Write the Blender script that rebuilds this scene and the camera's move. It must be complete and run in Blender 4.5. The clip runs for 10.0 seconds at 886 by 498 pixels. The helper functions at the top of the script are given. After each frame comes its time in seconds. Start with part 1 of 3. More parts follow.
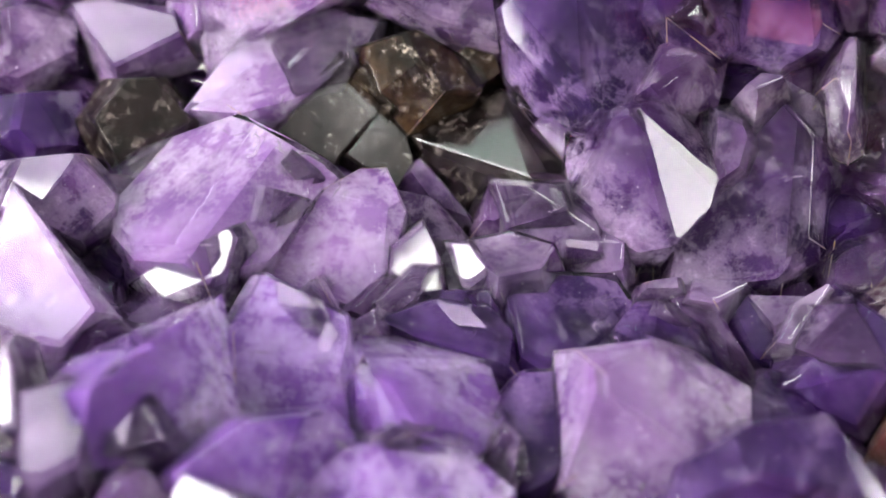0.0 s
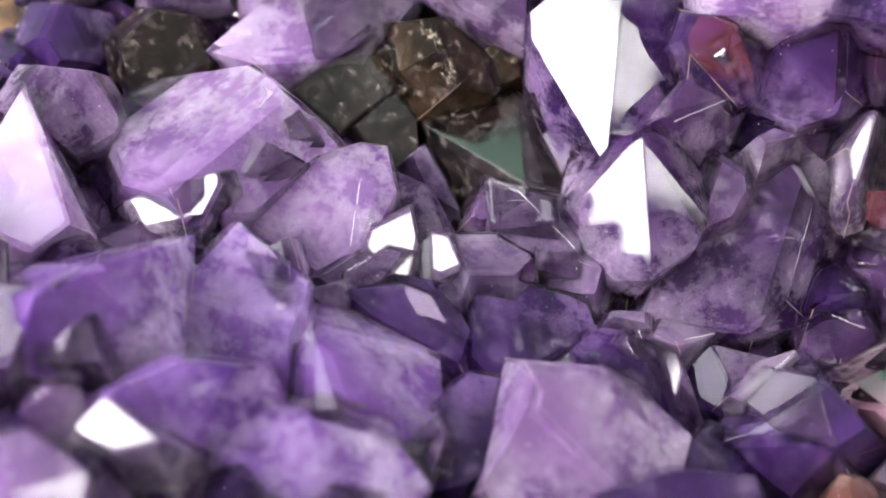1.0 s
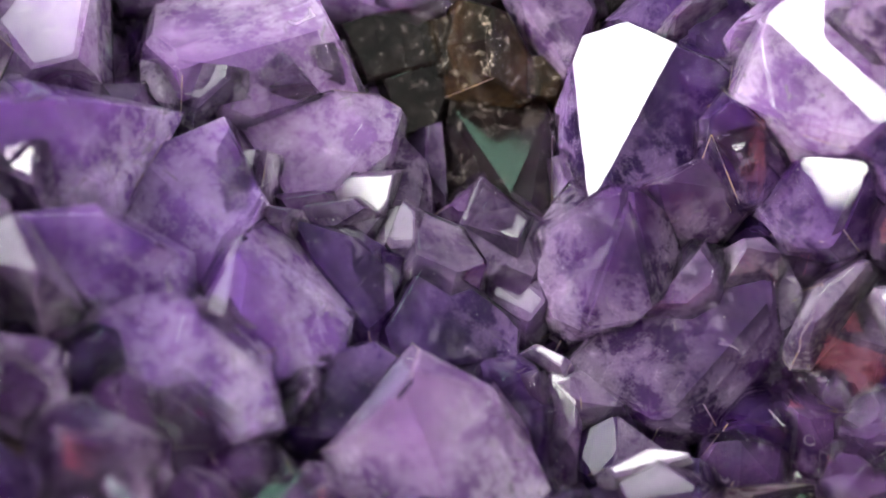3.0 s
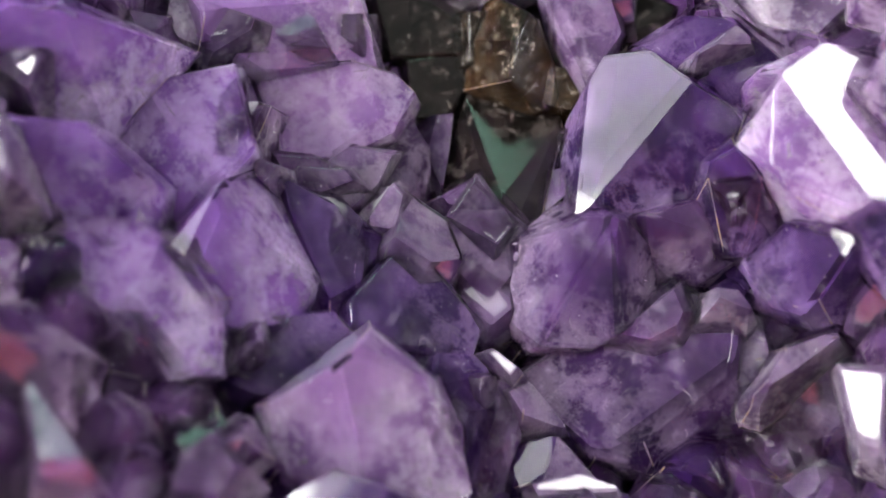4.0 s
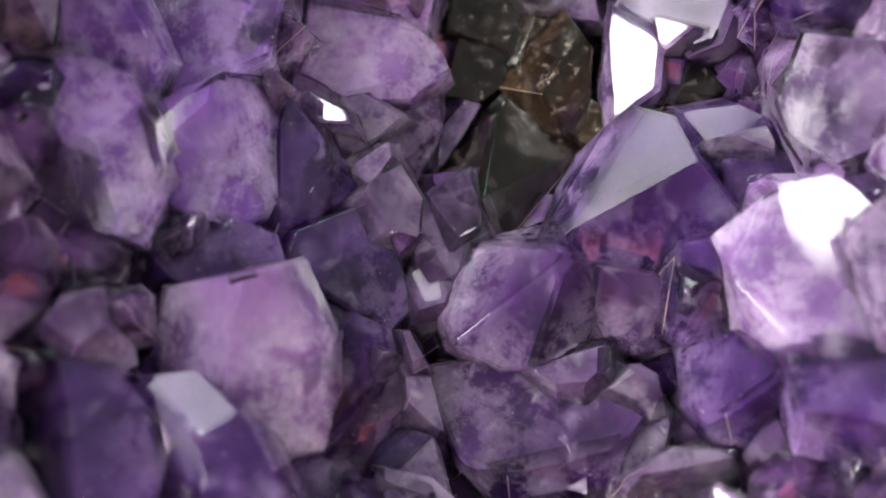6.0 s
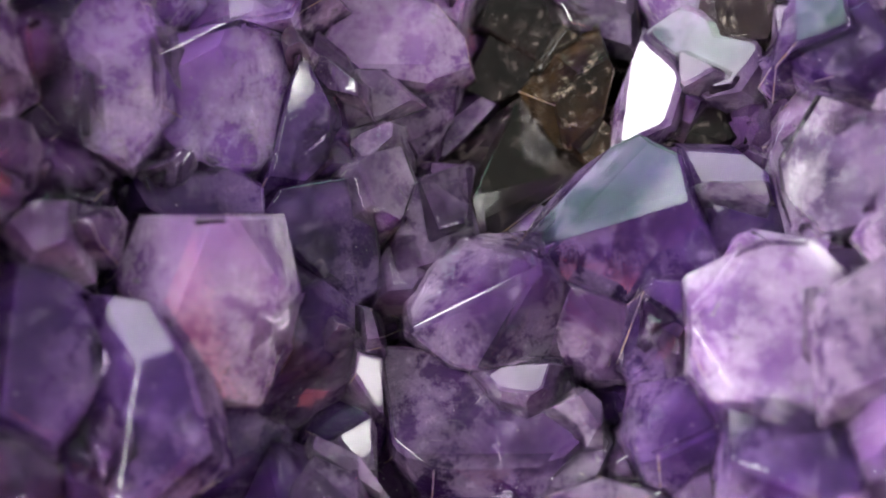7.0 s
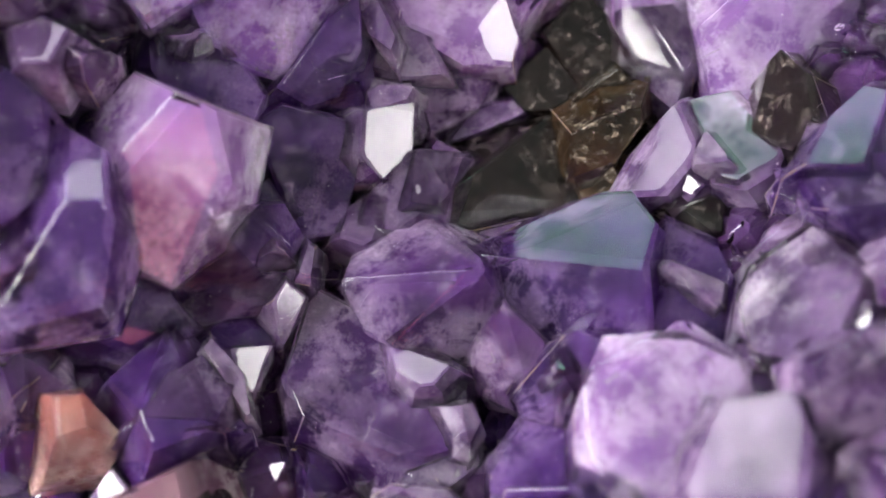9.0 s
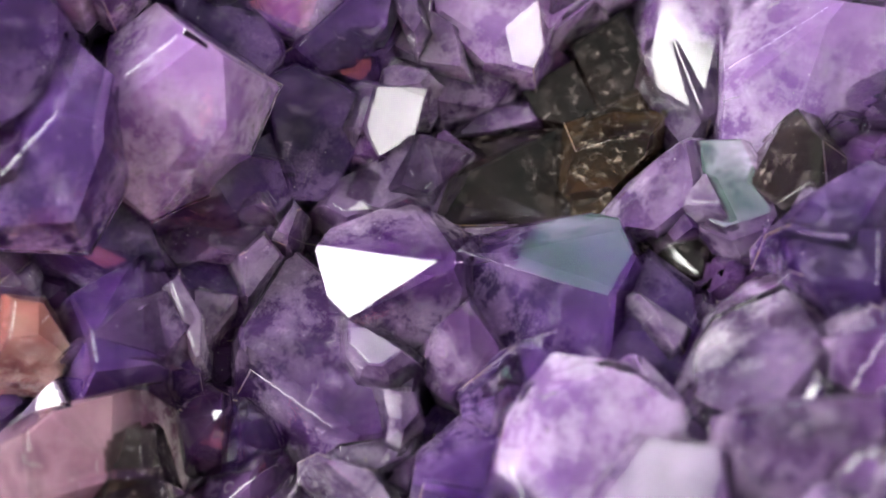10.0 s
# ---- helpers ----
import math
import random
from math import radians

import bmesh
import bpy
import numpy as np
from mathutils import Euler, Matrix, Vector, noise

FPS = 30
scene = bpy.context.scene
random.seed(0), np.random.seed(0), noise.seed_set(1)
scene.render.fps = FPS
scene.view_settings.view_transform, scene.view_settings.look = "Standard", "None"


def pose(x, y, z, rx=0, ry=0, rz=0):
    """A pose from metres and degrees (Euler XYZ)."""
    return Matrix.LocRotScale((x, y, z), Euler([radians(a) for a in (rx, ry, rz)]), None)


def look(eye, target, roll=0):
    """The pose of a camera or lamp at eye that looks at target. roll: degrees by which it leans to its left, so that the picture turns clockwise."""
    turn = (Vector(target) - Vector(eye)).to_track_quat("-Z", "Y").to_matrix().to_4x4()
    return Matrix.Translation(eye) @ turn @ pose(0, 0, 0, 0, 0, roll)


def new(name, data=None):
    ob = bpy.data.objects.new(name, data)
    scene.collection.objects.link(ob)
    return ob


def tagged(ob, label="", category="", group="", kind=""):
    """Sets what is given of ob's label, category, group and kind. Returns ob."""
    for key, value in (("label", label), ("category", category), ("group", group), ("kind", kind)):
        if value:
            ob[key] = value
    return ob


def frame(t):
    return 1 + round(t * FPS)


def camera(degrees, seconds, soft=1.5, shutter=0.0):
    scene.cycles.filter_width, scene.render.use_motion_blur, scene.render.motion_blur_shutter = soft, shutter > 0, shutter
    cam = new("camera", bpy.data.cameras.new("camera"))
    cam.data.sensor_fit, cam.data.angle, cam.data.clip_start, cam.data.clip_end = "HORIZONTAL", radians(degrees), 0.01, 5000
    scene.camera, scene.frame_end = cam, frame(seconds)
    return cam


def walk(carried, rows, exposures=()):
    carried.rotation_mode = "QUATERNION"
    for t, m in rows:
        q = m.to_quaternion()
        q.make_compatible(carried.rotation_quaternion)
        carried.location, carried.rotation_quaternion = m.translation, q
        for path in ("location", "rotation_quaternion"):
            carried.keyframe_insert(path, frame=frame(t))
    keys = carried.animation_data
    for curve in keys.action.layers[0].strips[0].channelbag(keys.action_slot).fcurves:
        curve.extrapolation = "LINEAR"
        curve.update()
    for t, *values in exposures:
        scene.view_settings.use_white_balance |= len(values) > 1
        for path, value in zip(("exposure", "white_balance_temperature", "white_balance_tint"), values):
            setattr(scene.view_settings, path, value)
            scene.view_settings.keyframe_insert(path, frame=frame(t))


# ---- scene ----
cam = camera(40.16, 10.0, soft=1.6)
cam.data.dof.use_dof = True
cam.data.dof.focus_distance = 0.149
cam.data.dof.aperture_fstop = 12
EYE = pose(-0.00548, -0.04924, 0.14795, 14.441, 0.253, 0.0)
walk(cam, [(0.0, EYE), (10.0, EYE)])

# degrees by which the stone has turned, clockwise from above
TURNS = [(0.0, 0.0), (0.5, 5.91), (1.0, 12.2), (1.5, 17.99), (2.0, 24.11), (2.5, 29.8), (4.0, 47.84), (4.5, 53.67),
         (5.0, 59.79), (5.5, 65.51), (7.0, 83.8), (7.5, 89.54), (8.0, 95.65), (8.5, 101.43), (9.0, 107.63), (9.5, 113.55), (10.0, 119.77)]
MM = 0.001

# ---- light ----
world = bpy.data.worlds.new("room")
scene.world = world
world.use_nodes = True
world.node_tree.nodes["Background"].inputs[0].default_value = (0.95, 1.0, 0.97, 1)
world.node_tree.nodes["Background"].inputs[1].default_value = 0.27


def lamp(name, eye, target, size, watts, tint=(1, 1, 1)):
    data = bpy.data.lights.new(name, "AREA")
    data.shape, data.size, data.size_y, data.energy, data.color = "RECTANGLE", size[0], size[1], watts, tint
    ob = new(name, data)
    ob.matrix_world = look(eye, target)
    return ob


def toward(az, el, far):
    return (far * math.cos(radians(az)) * math.cos(radians(el)), far * math.sin(radians(az)) * math.cos(radians(el)), far * math.sin(radians(el)))


lamp("softbox", toward(-178, 37.5, 0.45), (0, 0, 0), (0.31, 0.23), 6.6, (1.0, 0.99, 0.97))
lamp("softbox", toward(2, 33, 0.5), (0, 0, 0), (0.24, 0.15), 1.5, (1.0, 0.99, 0.97))
lamp("softbox", toward(40, 62, 0.5), (0, 0, 0), (0.11, 0.11), 0.8, (1.0, 0.99, 0.97))
# unseen lamp, added so that flat faces mirror a soft grey
lamp("grey_reflection_lamp", toward(139, 41, 0.45), (0, 0, 0), (0.36, 0.18), 1.05, (0.97, 0.98, 1.0))
# green lamp with no window behind it, added for green reflections in the faces
lamp("green_reflection_lamp", toward(104, 22, 0.47), (0, 0, 0), (0.34, 0.15), 0.38, (0.5, 1.0, 0.78))
# red lamp added out of view, to tint the faces that mirror it
lamp("red_reflection_lamp", toward(-92, 29, 0.47), (0, 0, 0), (0.34, 0.11), 0.3, (1.0, 0.24, 0.3))
scene.view_settings.exposure = 0.0


# ---- materials ----
def material(name):
    m = bpy.data.materials.new(name)
    m.use_nodes = True
    return m, m.node_tree.nodes, m.node_tree.links


def noise_node(nodes, links, scale, detail=4, rough=0.6, distortion=0.0):
    n = nodes.new("ShaderNodeTexNoise")
    n.inputs["Scale"].default_value, n.inputs["Detail"].default_value = scale, detail
    n.inputs["Roughness"].default_value, n.inputs["Distortion"].default_value = rough, distortion
    return n


def ramp_node(nodes, stops):
    r = nodes.new("ShaderNodeValToRGB")
    el = r.color_ramp.elements
    while len(el) < len(stops):
        el.new(0.5)
    for e, (at, c) in zip(el, stops):
        e.position, e.color = at, (*c, 1) if len(c) == 3 else c
    return r


def grey(v):
    return (v, v, v)


def maths(nodes, links, op, a, b=0.5, clamp=False):
    n = nodes.new("ShaderNodeMath")
    n.operation, n.use_clamp = op, clamp
    for socket, value in zip(n.inputs, (a, b)):
        if isinstance(value, (int, float)):
            socket.default_value = value
        else:
            links.new(value, socket)
    return n.outputs[0]


def tinted(nodes, links, first, second, fac):
    mix = nodes.new("ShaderNodeMix")
    mix.data_type = "RGBA"
    for socket, value in ((mix.inputs[0], fac), (mix.inputs[6], first), (mix.inputs[7], second)):
        if isinstance(value, tuple):
            socket.default_value = (*value, 1)
        elif isinstance(value, (int, float)):
            socket.default_value = value
        else:
            links.new(value, socket)
    return mix.outputs[2]


def grain(name):
    """A material with noise that differs from stone to stone, in the stone's own space."""
    m, nodes, links = material(name)
    co = nodes.new("ShaderNodeTexCoord")
    info = nodes.new("ShaderNodeObjectInfo")
    shift = nodes.new("ShaderNodeVectorMath")
    shift.operation = "MULTIPLY_ADD"
    links.new(info.outputs["Random"], shift.inputs[0])
    shift.inputs[1].default_value = (3.1, 5.7, 2.3)
    links.new(co.outputs["Object"], shift.inputs[2])

    def noisy(scale, detail=4, rough=0.6, distortion=0.0):
        n = noise_node(nodes, links, scale, detail, rough, distortion)
        links.new(shift.outputs[0], n.inputs["Vector"])
        return n.outputs["Fac"]

    sep = nodes.new("ShaderNodeSeparateXYZ")
    links.new(co.outputs["Object"], sep.inputs[0])
    return m, nodes, links, noisy, sep.outputs["Z"], shift.outputs[0]


def quartz_skin(name, tint, stain, dull):
    """The clear outside of a crystal, with iron-oxide film in patches and faint growth steps."""
    m, nodes, links, noisy, height, place = grain(name)
    b = nodes["Principled BSDF"]
    rust = ramp_node(nodes, [(0.54, grey(0)), (0.7, grey(1))])
    links.new(noisy(560, 12, 0.8, 0.2), rust.inputs["Fac"])
    low = maths(nodes, links, "MULTIPLY_ADD", height, -170.0)
    low.node.inputs[2].default_value = stain * 2.6 - 0.5
    low = maths(nodes, links, "MINIMUM", maths(nodes, links, "MAXIMUM", low, 0.0), 1.0)
    film = maths(nodes, links, "MULTIPLY", rust.outputs[0], low)
    ochre = ramp_node(nodes, [(0.36, (0.05, 0.028, 0.016)), (0.66, (0.19, 0.1, 0.032))])
    links.new(noisy(1300, 4, 0.6), ochre.inputs["Fac"])
    links.new(tinted(nodes, links, tint, ochre.outputs[0], film), b.inputs["Base Color"])
    haze = ramp_node(nodes, [(0.56, grey(0)), (0.8, grey(0.16))])
    links.new(noisy(230, 5, 0.65, 0.6), haze.inputs["Fac"])
    dots = nodes.new("ShaderNodeTexVoronoi")
    dots.inputs["Scale"].default_value = 420
    links.new(place, dots.inputs["Vector"])
    dust = ramp_node(nodes, [(0.016, grey(0.8)), (0.042, grey(0))])
    links.new(dots.outputs["Distance"], dust.inputs["Fac"])
    cover = maths(nodes, links, "MAXIMUM", maths(nodes, links, "MAXIMUM", film, haze.outputs[0]), dust.outputs[0])
    links.new(maths(nodes, links, "SUBTRACT", 1.0, cover), b.inputs["Transmission Weight"])
    b.inputs["IOR"].default_value = 1.55
    gloss = ramp_node(nodes, [(0.5, grey(dull)), (0.85, grey(dull + 0.09))])
    links.new(noisy(600, 4, 0.6), gloss.inputs["Fac"])
    links.new(maths(nodes, links, "ADD", gloss.outputs[0], maths(nodes, links, "MULTIPLY", film, 0.4)), b.inputs["Roughness"])
    bump = nodes.new("ShaderNodeBump")
    bump.inputs["Strength"].default_value, bump.inputs["Distance"].default_value = 0.02 + stain * 0.08, 0.0003
    links.new(noisy(500, 3, 0.6), bump.inputs["Height"])
    links.new(bump.outputs[0], b.inputs["Normal"])
    return m


def quartz_veil(name, milk, milky, speckle):
    """Thin wisps and healed cracks just under a crystal's skin, with bright pin-prick inclusions."""
    m, nodes, links, noisy, height, place = grain(name)
    b = nodes["Principled BSDF"]
    wisp = ramp_node(nodes, [(0.5, grey(0)), (0.75, grey(0.5))])
    wisp.color_ramp.interpolation = "EASE"
    links.new(noisy(230, 8, 0.68, 0.3), wisp.inputs["Fac"])
    foot = maths(nodes, links, "MULTIPLY_ADD", height, -150.0)
    foot.node.inputs[2].default_value = milky
    foot = maths(nodes, links, "MINIMUM", maths(nodes, links, "MAXIMUM", foot, 0.1), 1.0)
    thick = maths(nodes, links, "MULTIPLY", wisp.outputs[0], foot)
    # healed cracks
    crack = maths(nodes, links, "ABSOLUTE", maths(nodes, links, "SUBTRACT", noisy(90, 2, 0.5, 0.7), 0.5))
    line = ramp_node(nodes, [(0.0, grey(0.45)), (0.01, grey(0))])
    links.new(crack, line.inputs["Fac"])
    where = ramp_node(nodes, [(0.53, grey(0)), (0.64, grey(1))])
    links.new(noisy(200, 3, 0.6), where.inputs["Fac"])
    thick = maths(nodes, links, "MAXIMUM", thick, maths(nodes, links, "MULTIPLY", line.outputs[0], where.outputs[0]))
    dots = nodes.new("ShaderNodeTexVoronoi")
    dots.inputs["Scale"].default_value = 800
    links.new(place, dots.inputs["Vector"])
    near = ramp_node(nodes, [(0.05, grey(1)), (0.12, grey(0))])
    links.new(dots.outputs["Distance"], near.inputs["Fac"])
    some = ramp_node(nodes, [(0.54, grey(0)), (0.62, grey(1))])
    links.new(noisy(150, 2, 0.5), some.inputs["Fac"])
    speck = maths(nodes, links, "MULTIPLY", near.outputs[0], some.outputs[0])
    links.new(tinted(nodes, links, milk, speckle, speck), b.inputs["Base Color"])
    links.new(maths(nodes, links, "MAXIMUM", thick, speck), b.inputs["Alpha"])
    b.inputs["Roughness"].default_value = 0.6
    return m


def quartz_heart(name, dark, body, milk, milky):
    """The coloured depth of a crystal: zones of growth, with milky clouds that gather at the foot."""
    m, nodes, links, noisy, height, place = grain(name)
    b = nodes["Principled BSDF"]
    zones = ramp_node(nodes, [(0.3, dark), (0.7, body)])
    links.new(noisy(125, 5, 0.5, 0.25), zones.inputs["Fac"])
    cloud = ramp_node(nodes, [(0.44, grey(0)), (0.55, grey(0.42)), (0.69, grey(1))])
    cloud.color_ramp.interpolation = "EASE"
    mixed = maths(nodes, links, "MULTIPLY_ADD", noisy(820, 8, 0.76, 0.2), 0.34)
    links.new(maths(nodes, links, "MULTIPLY", noisy(190, 7, 0.62, 0.2), 0.68), mixed.node.inputs[2])
    links.new(mixed, cloud.inputs["Fac"])
    foot = maths(nodes, links, "MULTIPLY_ADD", height, -210.0)
    foot.node.inputs[2].default_value = milky
    foot = maths(nodes, links, "MINIMUM", maths(nodes, links, "MAXIMUM", foot, 0.08), 1.4)
    links.new(tinted(nodes, links, zones.outputs[0], milk, maths(nodes, links, "MULTIPLY", cloud.outputs[0], foot, True)), b.inputs["Base Color"])
    b.inputs["Subsurface Weight"].default_value = 0.7
    b.inputs["Subsurface Radius"].default_value = (1.0, 0.7, 1.0)
    b.inputs["Subsurface Scale"].default_value = 0.0012
    b.inputs["Roughness"].default_value = 0.5
    b.inputs["Specular IOR Level"].default_value = 0.15
    return m


def quartz(name, tint, dark, body, milk, milky, stain=0.0, dull=0.012, speckle=(0.9, 0.86, 0.9)):
    return quartz_skin(name, tint, stain, dull), quartz_veil(name + "_veil", milk, milky, speckle), quartz_heart(name + "_heart", dark, body, milk, milky)


KINDS = {
    "deep": quartz("deep_amethyst", (0.78, 0.63, 0.88), (0.016, 0.004, 0.044), (0.11, 0.04, 0.21), (0.6, 0.46, 0.7), 0.04, 0.1),
    "mid": quartz("violet_amethyst", (0.86, 0.73, 0.89), (0.028, 0.007, 0.06), (0.19, 0.082, 0.26), (0.88, 0.77, 0.92), 0.26, 0.08),
    "bright": quartz("bright_violet_amethyst", (0.87, 0.76, 0.96), (0.14, 0.05, 0.27), (0.42, 0.22, 0.62), (0.9, 0.82, 0.95), 0.5),
    "veiled": quartz("veiled_amethyst", (0.84, 0.7, 0.91), (0.014, 0.003, 0.034), (0.11, 0.038, 0.18), (0.86, 0.76, 0.89), 0.12, 0.1),
    "pale": quartz("lilac_amethyst", (0.91, 0.82, 0.95), (0.22, 0.11, 0.32), (0.43, 0.27, 0.53), (0.88, 0.81, 0.91), 0.52),
    "clear": quartz("clear_amethyst", (0.9, 0.84, 0.91), (0.06, 0.032, 0.1), (0.3, 0.2, 0.37), (0.8, 0.74, 0.82), 0.3, 0.08),
    "grey": quartz("grey_amethyst", (0.86, 0.77, 0.89), (0.04, 0.016, 0.075), (0.22, 0.125, 0.29), (0.74, 0.62, 0.79), 0.25, 0.12),
    "smoky": quartz("smoky_quartz", (0.38, 0.31, 0.29), (0.012, 0.009, 0.013), (0.055, 0.04, 0.045), (0.16, 0.12, 0.1), 0.05, 0.42, 0.15, (0.32, 0.18, 0.06)),
    "ochre": quartz("ochre_coated_quartz", (0.4, 0.33, 0.27), (0.02, 0.014, 0.012), (0.12, 0.08, 0.05), (0.3, 0.2, 0.1), 0.2, 0.85, 0.12, (0.4, 0.24, 0.08)),
    "amber": quartz("iron_stained_quartz", (0.95, 0.86, 0.88), (0.1, 0.03, 0.08), (0.42, 0.26, 0.33), (0.94, 0.87, 0.9), 0.28, 0.2),
    "orange": quartz("orange_quartz", (0.95, 0.81, 0.76), (0.12, 0.03, 0.05), (0.42, 0.2, 0.18), (0.92, 0.79, 0.76), 0.15, 0.25),
}
WORDS = {
    "smoky": "dark smoky crystal with ochre crust",
    "bright": "bright violet crystal with soft milky clouds",
    "veiled": "dark clear violet crystal, milky towards its foot",
    "deep": "deep purple crystal, darkest at the tip",
    "mid": "violet crystal with a milky foot",
    "grey": "greyish violet crystal with smooth faces",
    "ochre": "dark crystal thickly coated with ochre film",
    "amber": "rust-stained lilac crystal",
    "orange": "small orange iron-stained crystal",
    "clear": "small clear crystal with a bright face",
    "pale": "pale lilac crystal with milky veils",
}


def edge_crust():
    """Worn edges with a thin ochre film, broken by clear stretches."""
    m, nodes, links = material("ochre_edge")
    b = nodes["Principled BSDF"]
    co = nodes.new("ShaderNodeTexCoord")
    n = noise_node(nodes, links, 620, 8, 0.8)
    links.new(co.outputs["Object"], n.inputs["Vector"])
    r = ramp_node(nodes, [(0.4, (0.62, 0.48, 0.7)), (0.53, (0.36, 0.22, 0.16)), (0.66, (0.5, 0.32, 0.12))])
    links.new(n.outputs["Fac"], r.inputs["Fac"])
    links.new(r.outputs[0], b.inputs["Base Color"])
    gap = ramp_node(nodes, [(0.46, grey(1)), (0.58, grey(0.25))])
    links.new(n.outputs["Fac"], gap.inputs["Fac"])
    links.new(gap.outputs[0], b.inputs["Transmission Weight"])
    b.inputs["Roughness"].default_value = 0.4
    return m


CRUST = edge_crust()


def matrix_rock():
    m, nodes, links = material("brown_matrix")
    b = nodes["Principled BSDF"]
    co = nodes.new("ShaderNodeTexCoord")
    n = noise_node(nodes, links, 260, 8, 0.7, 0.5)
    links.new(co.outputs["Object"], n.inputs["Vector"])
    r = ramp_node(nodes, [(0.35, (0.02, 0.012, 0.012)), (0.52, (0.1, 0.05, 0.025)), (0.7, (0.3, 0.17, 0.07))])
    links.new(n.outputs["Fac"], r.inputs["Fac"])
    links.new(r.outputs[0], b.inputs["Base Color"])
    b.inputs["Roughness"].default_value = 0.75
    bump = nodes.new("ShaderNodeBump")
    bump.inputs["Distance"].default_value = 0.001
    links.new(n.outputs["Fac"], bump.inputs["Height"])
    links.new(bump.outputs[0], b.inputs["Normal"])
    return m


# ---- the room ----
def wall_paint(name, colour):
    m, nodes, links = material(name)
    b = nodes["Principled BSDF"]
    co = nodes.new("ShaderNodeTexCoord")
    n = noise_node(nodes, links, 9, 5, 0.6)
    links.new(co.outputs["Object"], n.inputs["Vector"])
    r = ramp_node(nodes, [(0.3, tuple(c * 0.9 for c in colour)), (0.7, colour)])
    links.new(n.outputs["Fac"], r.inputs["Fac"])
    links.new(r.outputs[0], b.inputs["Base Color"])
    b.inputs["Roughness"].default_value = 0.8
    return m


def box(name, low, high, mat, label):
    bm = bmesh.new()
    bmesh.ops.create_cube(bm, size=1)
    for v in bm.verts:
        v.co = Vector([l + (c + 0.5) * (h - l) for c, l, h in zip(v.co, low, high)])
    me = bpy.data.meshes.new(name)
    bm.to_mesh(me)
    bm.free()
    me.materials.append(mat)
    return tagged(new(name, me), label, "wall" if "wall" in name else "table", kind="structure")


# both walls are out of view, added to colour what the crystal faces mirror
box("unseen_wall_back", (-1.6, 1.0, -0.75), (1.6, 1.06, 0.62), wall_paint("green_grey_paint", (0.5, 0.64, 0.55)), "plain grey-green painted wall behind the table, unseen, added for green reflections in the crystals")
box("unseen_wall_front", (-1.6, -1.06, -0.75), (1.6, -1.0, 0.85), wall_paint("dull_red_paint", (0.5, 0.17, 0.16)), "plain dull red painted wall facing the table, unseen, added for red reflections in the crystals")
box("table_top", (-0.5, -0.4, -0.06), (0.5, 0.4, -0.026), wall_paint("dark_table_paint", (0.05, 0.05, 0.055)), "plain dark table top under the turning stone")

# ---- the stone ----
cluster = tagged(new("amethyst_cluster"), "cluster of violet amethyst crystals on brown matrix, turning slowly", "crystal cluster")
cluster.empty_display_size = 0.02


def part(name, bm, mat, parent, label=""):
    me = bpy.data.meshes.new(name)
    bm.to_mesh(me)
    bm.free()
    me.materials.append(mat)
    ob = new(name, me)
    ob.parent = parent
    if label:
        tagged(ob, label)
    return ob


def solid(planes):
    """The convex body that the planes (normal, distance) cut out."""
    n = np.array([p[0] for p in planes], float)
    d = np.array([p[1] for p in planes], float)
    corners, owners = [], []
    k = len(n)
    for i in range(k):
        for j in range(i + 1, k):
            for l in range(j + 1, k):
                a = n[[i, j, l]]
                if abs(np.linalg.det(a)) < 1e-4:
                    continue
                x = np.linalg.solve(a, d[[i, j, l]])
                if (n @ x <= d + 1e-5).all():
                    corners.append(x)
    bm = bmesh.new()
    made = []
    for x in corners:
        if not any(np.abs(x - y).max() < 1e-3 for y in made):
            made.append(x)
    verts = [bm.verts.new(x) for x in made]
    for i in range(k):
        on = [v for v, x in zip(verts, made) if abs(n[i] @ x - d[i]) < 2e-3]
        if len(on) < 3:
            continue
        mid = sum((v.co for v in on), Vector()) / len(on)
        nv = Vector(n[i])
        u = nv.orthogonal().normalized()
        w = nv.cross(u)
        on.sort(key=lambda v: math.atan2((v.co - mid).dot(w), (v.co - mid).dot(u)))
        try:
            bm.faces.new(on)
        except ValueError:
            pass
    return bm


def axes(az, el):
    ax = Vector((math.cos(radians(az)) * math.cos(radians(el)), math.sin(radians(az)) * math.cos(radians(el)), math.sin(radians(el))))
    ref = Vector((0, 0, 1)) if abs(ax.z) < 0.9 else Vector((0, 1, 0))
    u = ref.cross(ax).normalized()
    return ax, u, ax.cross(u)


